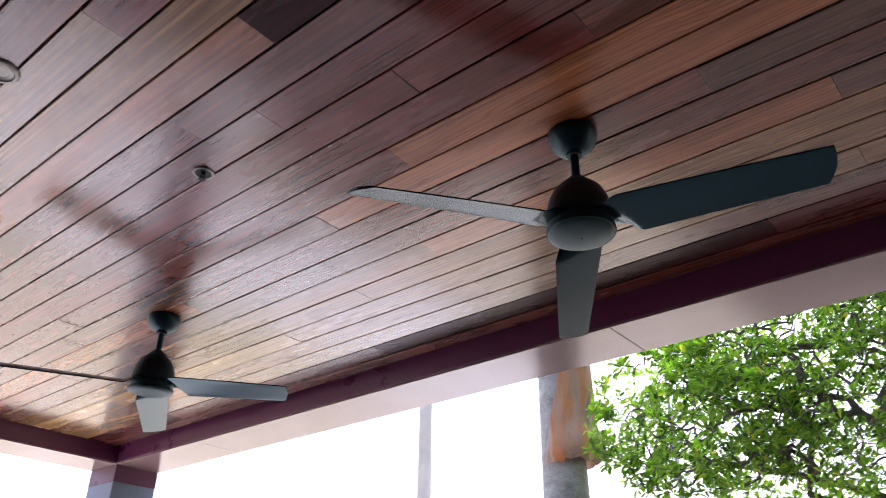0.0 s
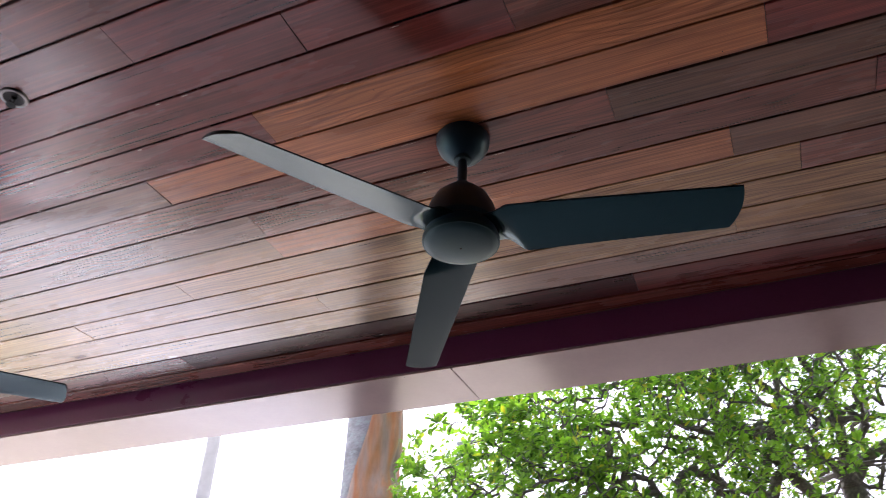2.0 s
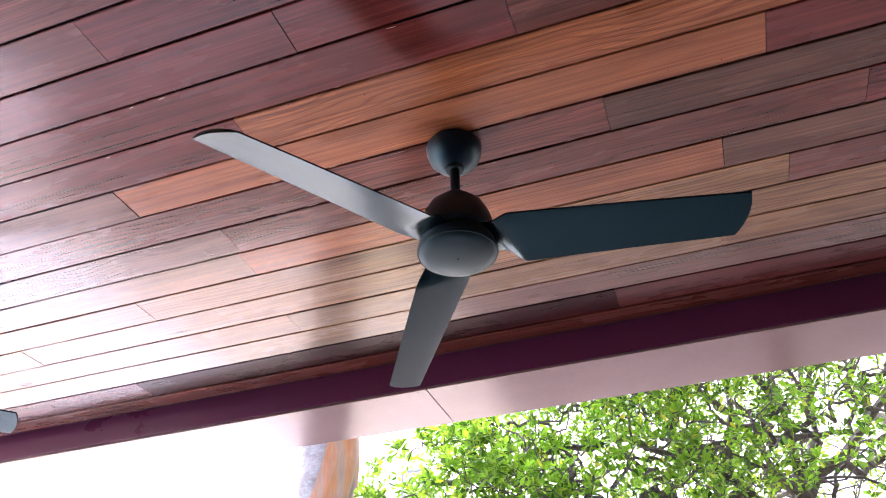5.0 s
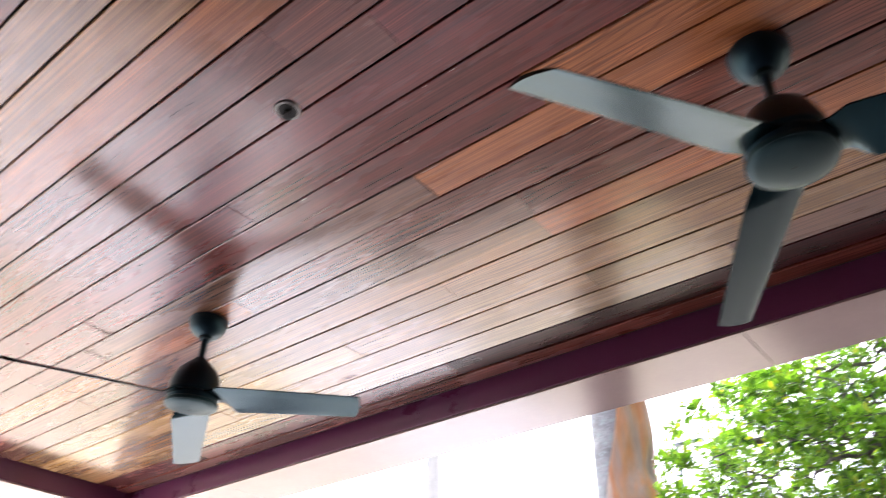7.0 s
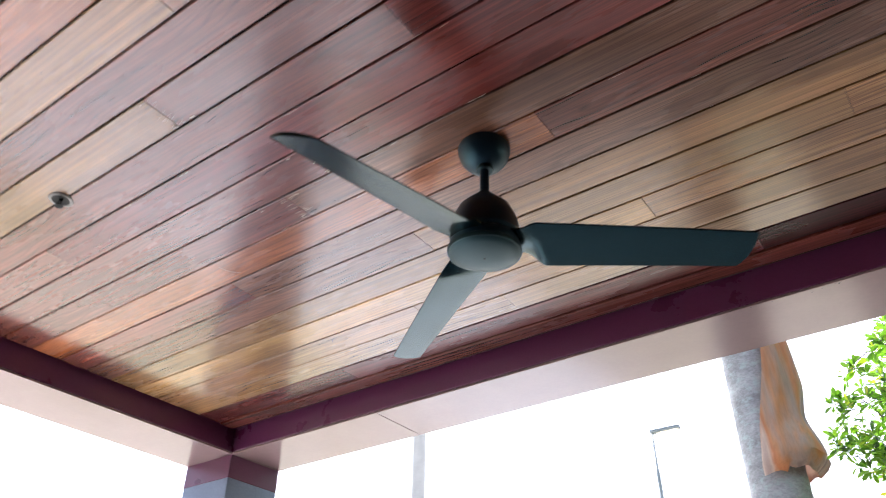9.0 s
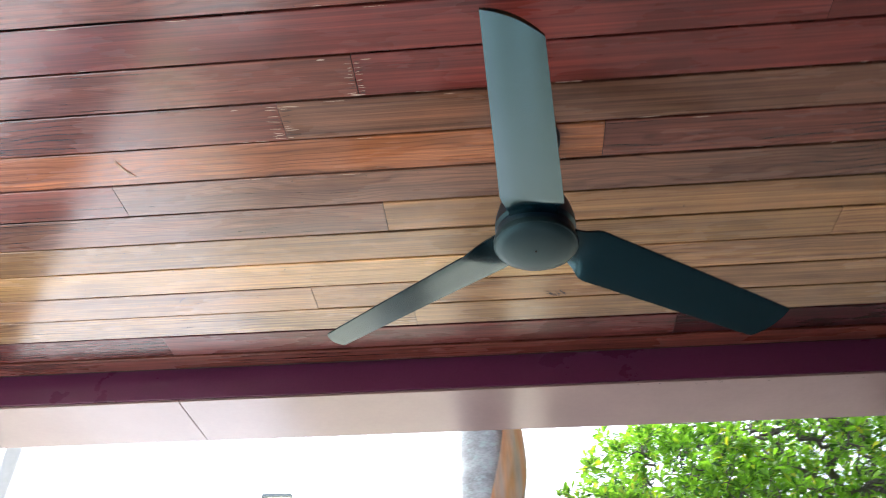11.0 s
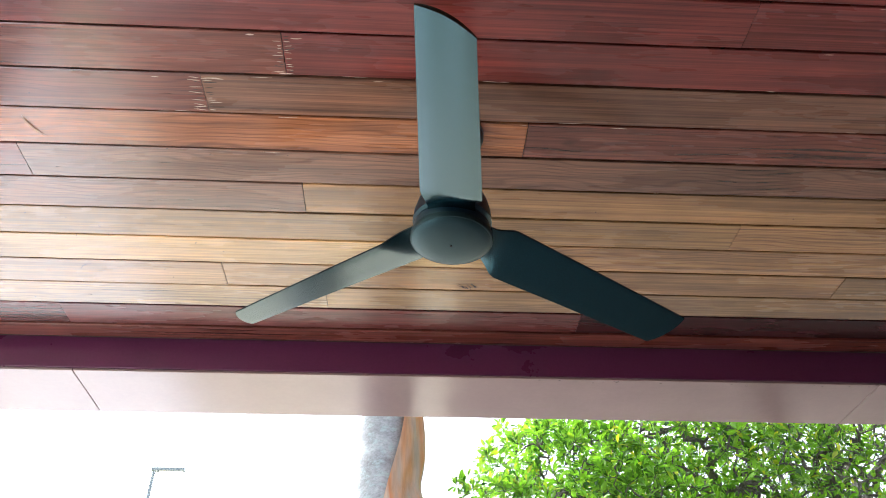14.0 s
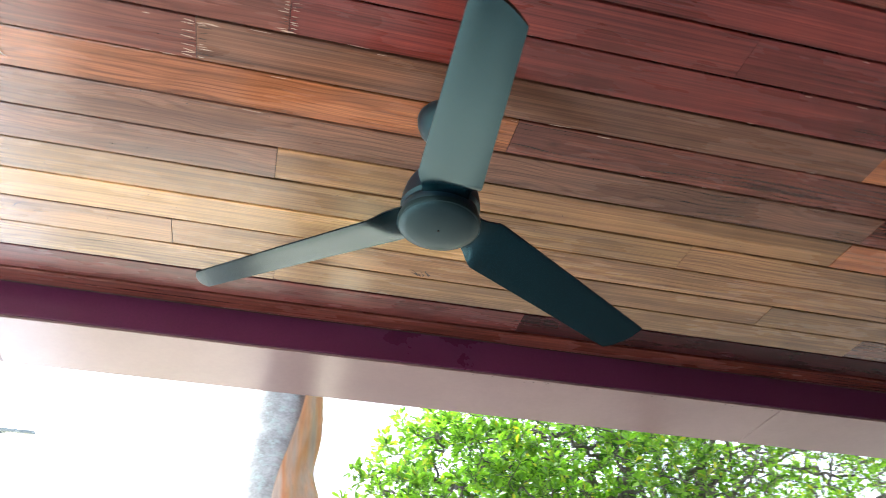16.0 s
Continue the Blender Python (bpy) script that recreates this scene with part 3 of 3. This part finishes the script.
# ---- palm, tree, poles ----
def palm_tree():
    palm = tagged(new("palm_tree"), "grey ringed palm trunk with a hanging dry orange leaf sheath", "palm tree")
    palm.location = (-0.262, 4.46, -0.1)
    rnd = random.Random(9)
    prof, z = [(0, 0.0)], 0.0
    while z < 7.2:
        r = 0.234 - 0.012 * z + 0.02 * math.exp(-z * 1.5)
        prof += [(r, z), (r + 0.0025, z + 0.05), (r + 0.0005, z + 0.062)]
        z += rnd.uniform(0.09, 0.15)
    prof.append((0, z))
    bm = lathe(prof, 36)
    for v in bm.verts:
        k = noise.noise(v.co * 3.0) * 0.006
        v.co.x += v.co.x * k + 0.010 * math.sin(v.co.z * 0.9)
        v.co.y += v.co.y * k
    part("trunk", bm, PALM, palm, smooth=True)
    # the hanging sheath clasps the sunny side, bellies out in long folds and ends in a gathered, torn foot
    bm = bmesh.new()
    n_z, n_a = 48, 44
    grid = []

    def rise(x, a, b):
        w = min(max((x - a) / (b - a), 0.0), 1.0)
        return w * w * (3 - 2 * w)

    for i in range(n_z + 1):
        u = i / n_z
        line = []
        for j in range(n_a + 1):
            v = j / n_a
            start = -52 - 40 * rise(u, 0.55, 1.0)
            a = radians(start + (112 - start) * v)
            zz = 5.6 - 2.32 * u
            if u > 0.9:
                k = (u - 0.9) / 0.1
                zz += k * (0.06 * noise.noise(Vector((v * 7, 3.1, 0))) - 0.05 * (v < 0.16) + 0.02 * math.sin(v * 9))
            belly = math.sin(math.pi * min(max(v, 0.0), 1.0)) ** 0.7
            flare = 0.012 + 0.028 * u + belly * (0.085 * rise(u, 0.30, 0.72) - 0.035 * rise(u, 0.72, 0.84) + 0.085 * rise(u, 0.82, 0.97))
            flare *= 1 - 0.55 * rise(u, 0.965, 1.0)
            if v < 0.16:
                flare += 0.05 * rise(u, 0.92, 1.0) * (1 - v / 0.16)
            fold = (0.016 * math.sin(v * 19 + 1.5 * u) + 0.008 * math.sin(v * 41 + 3 * u)) * (0.4 + 0.8 * u)
            r = 0.197 + flare + max(fold, -0.012) + 0.018 * noise.noise(Vector((v * 4, u * 2.2, 5)))
            line.append(bm.verts.new((r * math.cos(a), r * math.sin(a), zz)))
        grid.append(line)
    for a, b in zip(grid, grid[1:]):
        for j in range(n_a):
            bm.faces.new((a[j], b[j], b[j + 1], a[j + 1]))
    bmesh.ops.solidify(bm, geom=list(bm.faces), thickness=0.008)
    part("leaf_sheath", bm, SHEATH, palm, "dry orange-brown leaf sheath with a torn foot", smooth=True)
    return palm


palm_tree()


def leafy_tree():
    """Limbs reach out to points scattered through uneven lobes of the crown; rosettes of leaves sit on the twigs."""
    tree = tagged(new("leafy_tree"), "spreading broadleaf tree with crooked grey limbs and bright green leaves", "tree")
    base = Vector((3.75, 6.1, -0.1))
    tree.location = base
    rnd = random.Random(21)
    lobes = [((3.9, 5.8, 4.9), (2.9, 2.1, 2.6), 3000), ((1.95, 4.75, 3.65), (1.5, 1.1, 1.1), 2000), ((3.0, 4.8, 5.1), (1.6, 1.2, 1.4), 1600), ((5.9, 5.3, 4.6), (1.9, 1.6, 2.1), 1100), ((5.6, 7.8, 5.0), (3.2, 1.3, 2.9), 2100), ((1.15, 4.15, 3.3), (0.95, 0.70, 0.62), 1000), ((3.9, 4.6, 3.6), (1.6, 1.0, 1.0), 600)]
    targets = []
    for c, r, count in lobes:
        for _ in range(count):
            d = Vector((rnd.gauss(0, 1), rnd.gauss(0, 1), rnd.gauss(0, 1))).normalized() * rnd.random() ** 0.28
            p = Vector(c) + Vector((d.x * r[0], d.y * r[1], d.z * r[2]))
            if noise.noise(p * 1.5) > -0.36 and p.z > 2.2:
                targets.append(p - base)
    # trunk and main limbs as a first skeleton
    pos, up_of = [], []

    def node(p, parent):
        pos.append(p)
        up_of.append(parent)
        return len(pos) - 1

    def limb(start, stops, steps, wob):
        k, a = start, pos[start]
        for b in stops:
            b = Vector(b) - base
            for i in range(1, steps + 1):
                off = Vector((rnd.uniform(-wob, wob), rnd.uniform(-wob, wob), rnd.uniform(-wob, wob))) if i < steps else Vector()
                k = node(a.lerp(b, i / steps) + off, k)
            a = b
        return k

    root = node(Vector((0, 0, 0)), -1)
    fork = limb(root, [(3.70, 6.05, 1.6), (3.52, 5.75, 3.5)], 4, 0.02)
    limb(fork, [(3.54, 5.65, 4.4), (3.4, 5.6, 5.6)], 4, 0.03)
    limb(fork - 1, [(2.9, 5.4, 3.75), (2.1, 4.9, 3.95), (1.4, 4.5, 3.7)], 5, 0.05)
    limb(fork - 4, [(2.5, 5.5, 2.3), (1.57, 5.0, 2.8), (1.68, 5.0, 3.2), (1.62, 5.0, 3.55), (1.2, 4.9, 3.74), (0.6, 4.7, 3.72)], 3, 0.02)
    limb(fork - 4, [(2.6, 5.4, 2.5), (1.5, 4.95, 2.95), (0.95, 4.9, 3.10), (0.45, 4.8, 3.30)], 3, 0.02)
    limb(fork - 3, [(2.72, 5.6, 3.3), (3.06, 5.6, 4.1), (3.25, 5.5, 4.9)], 4, 0.03)
    limb(fork, [(2.8, 5.2, 4.6), (2.2, 4.6, 5.1)], 5, 0.05)
    limb(fork, [(4.4, 5.6, 4.3), (5.2, 5.2, 4.9), (6.2, 5.0, 5.3)], 5, 0.05)
    limb(fork - 1, [(4.5, 5.2, 3.6), (5.4, 4.8, 4.0)], 5, 0.05)
    limb(fork, [(3.9, 6.6, 4.6), (4.1, 7.0, 5.8)], 4, 0.05)
    limb(fork, [(3.5, 5.2, 3.9), (3.3, 4.5, 4.1)], 4, 0.05)
    skeleton_count = len(pos)
    xs = np.array([tuple(p) for p in pos])
    tips = []
    targets.sort(key=lambda p: (p - pos[fork]).length)
    for p in targets:
        k = int(((xs - np.array(tuple(p))) ** 2).sum(1)[4:].argmin()) + 4
        a = pos[k]
        gap = (p - a).length
        steps = max(2, min(6, int(gap / 0.14)))
        sag = Vector((rnd.gauss(0, 1), rnd.gauss(0, 1), rnd.gauss(0.3, 0.8))) * gap * 0.08
        fresh = []
        for i in range(1, steps + 1):
            u = i / steps
            q = a.lerp(p, u) + sag * math.sin(math.pi * u) + Vector((rnd.gauss(0, 0.010), rnd.gauss(0, 0.010), rnd.gauss(0, 0.010)))
            k = node(q, k)
            fresh.append(tuple(q))
        xs = np.concatenate([xs, np.array(fresh)])
        tips.append(k)
    # girth grows with the twigs that a limb carries
    load = [0.0] * len(pos)
    for k in tips:
        load[k] += 1
    for k in range(len(pos) - 1, 0, -1):
        load[up_of[k]] += load[k]
    girth = [min(0.0017 * max(v, 1) ** 0.47, 0.14) for v in load]
    for k in range(skeleton_count):
        girth[k] = max(girth[k], 0.088 if k <= fork else 0.027)
    kids = {}
    for k in range(1, len(pos)):
        kids.setdefault(up_of[k], []).append(k)
    wood = bmesh.new()
    stack = [(root, None)]
    while stack:
        k, before = stack.pop()
        chain = ([before] if before is not None else []) + [k]
        while kids.get(k):
            nxt = max(kids[k], key=lambda c: load[c])
            stack.extend((c, k) for c in kids[k] if c != nxt)
            chain.append(nxt)
            k = nxt
        if len(chain) > 1:
            r = [girth[c] for c in chain]
            if before is not None:
                r[0] = min(r[0], r[1] * 1.25)
            tube(wood, [pos[c] for c in chain], r, 10 if max(r) > 0.05 else (6 if max(r) > 0.012 else 4))
    part("trunk", wood, BARK, tree, "crooked grey-brown limbs and twigs", smooth=True)

    verts, faces = [], []

    def leaf(p, d, size):
        side = d.cross(Vector((rnd.uniform(-1, 1), rnd.uniform(-1, 1), 1))).normalized()
        up = side.cross(d)
        w, fold, droop = size * rnd.uniform(0.17, 0.25), size * 0.09, -size * rnd.uniform(0.0, 0.18)
        b = len(verts)
        for along, across, lift in ((0, 0, 0), (0.42, -0.78, 0.6), (0.45, 0, 0), (0.42, 0.78, 0.6), (0.78, -0.86, 0.5), (0.8, 0, 0), (0.78, 0.86, 0.5), (1.0, 0, 0)):
            verts.append(p + d * (along * size) + side * (across * w) + up * (lift * fold + droop * along * along))
        faces.extend(((b, b + 1, b + 2), (b, b + 2, b + 3), (b + 1, b + 4, b + 5, b + 2), (b + 2, b + 5, b + 6, b + 3), (b + 4, b + 7, b + 5), (b + 5, b + 7, b + 6)))

    def rosette(p, way, count):
        side = way.orthogonal().normalized()
        other = way.cross(side)
        for k in range(count):
            a = 2 * math.pi * k / count + rnd.uniform(-0.4, 0.4)
            d = (way * rnd.uniform(0.0, 0.9) + side * math.cos(a) + other * math.sin(a) + Vector((0, 0, 0.2))).normalized()
            leaf(p + d * 0.012, d, rnd.uniform(0.042, 0.080) if base.x + p.x > 2.3 else rnd.uniform(0.044, 0.084))

    for k in tips:
        x = pos[k].x + base.x
        if rnd.random() < (0.10 if x > 2.5 else 0.05):
            continue
        q, n = k, 0
        while q > skeleton_count and n < 4 and load[q] < 4:
            way = (pos[q] - pos[up_of[q]]).normalized()
            way = (way + Vector((rnd.gauss(0, 0.35), rnd.gauss(0, 0.35), 0.45))).normalized()
            rosette(pos[q], way, rnd.randint(6, 9) if n == 0 else rnd.randint(3, 5))
            q, n = up_of[q], n + 1
    me = bpy.data.meshes.new("crown")
    me.from_pydata(verts, [], faces)
    me.materials.append(LEAF)
    crown = new("crown", me)
    crown.parent = tree
    tagged(crown, "dense bright green leaves in small rosettes", kind="stuff")
    return tree


leafy_tree()


def epiphyte(x, y, z, size, seed):
    """A shaggy tuft of thin hanging blades lodged in the limbs."""
    rnd = random.Random(seed)
    verts, faces = [], []
    for _ in range(170):
        d = Vector((rnd.gauss(0, 1), rnd.gauss(0, 1), rnd.gauss(-0.2, 1))).normalized()
        side = d.orthogonal().normalized() * size * 0.035
        length = size * rnd.uniform(0.6, 1.25)
        b = len(verts)
        for u in (0.0, 0.5, 1.0):
            p = d * (length * u) - Vector((0, 0, size * 0.5 * u * u))
            verts.extend((p - side * (1 - u * 0.9), p + side * (1 - u * 0.9)))
        faces.extend(((b, b + 1, b + 3, b + 2), (b + 2, b + 3, b + 5, b + 4)))
    me = bpy.data.meshes.new("epiphyte")
    me.from_pydata(verts, [], faces)
    me.materials.append(TUFT)
    ob = tagged(new("epiphyte", me), "dark shaggy epiphyte tuft lodged in the tree limbs", "plant", "tree epiphytes")
    ob.location = (x, y, z)
    return ob


epiphyte(1.47, 4.9, 3.06, 0.15, 3)
epiphyte(3.24, 5.0, 3.95, 0.16, 5)


def utility_pole():
    p = tagged(new("utility_pole"), "tall pale concrete pole standing far off in haze", "pole")
    p.location = (-15.03, 19.63, -0.12)
    part("shaft", lathe([(0, 0), (0.30, 0), (0.22, 14), (0.20, 17), (0, 17)], 20), CONCRETE, p, smooth=True)
    return p


utility_pole()


def street_lamp():
    s = tagged(new("street_lamp"), "pale galvanised street lamp with a short flat head", "street lamp")
    s.location = (-12.9, 37.3, -0.12)
    part("pole", lathe([(0, 0), (0.16, 0), (0.12, 14.5), (0, 14.5)], 16), GALV, s, smooth=True)
    part("neck", lathe([(0, 14.5), (0.09, 14.5), (0.07, 16.6), (0, 16.6)], 14), GALV, s, smooth=True)
    bm = box(-0.1, 1.55, -0.17, 0.17, 16.5, 16.68, 0.04)
    head = part("lamp_head", bm, GALV, s)
    part("lens", box(0.3, 1.45, -0.12, 0.12, 16.485, 16.499), LENS, head)
    return s


street_lamp()
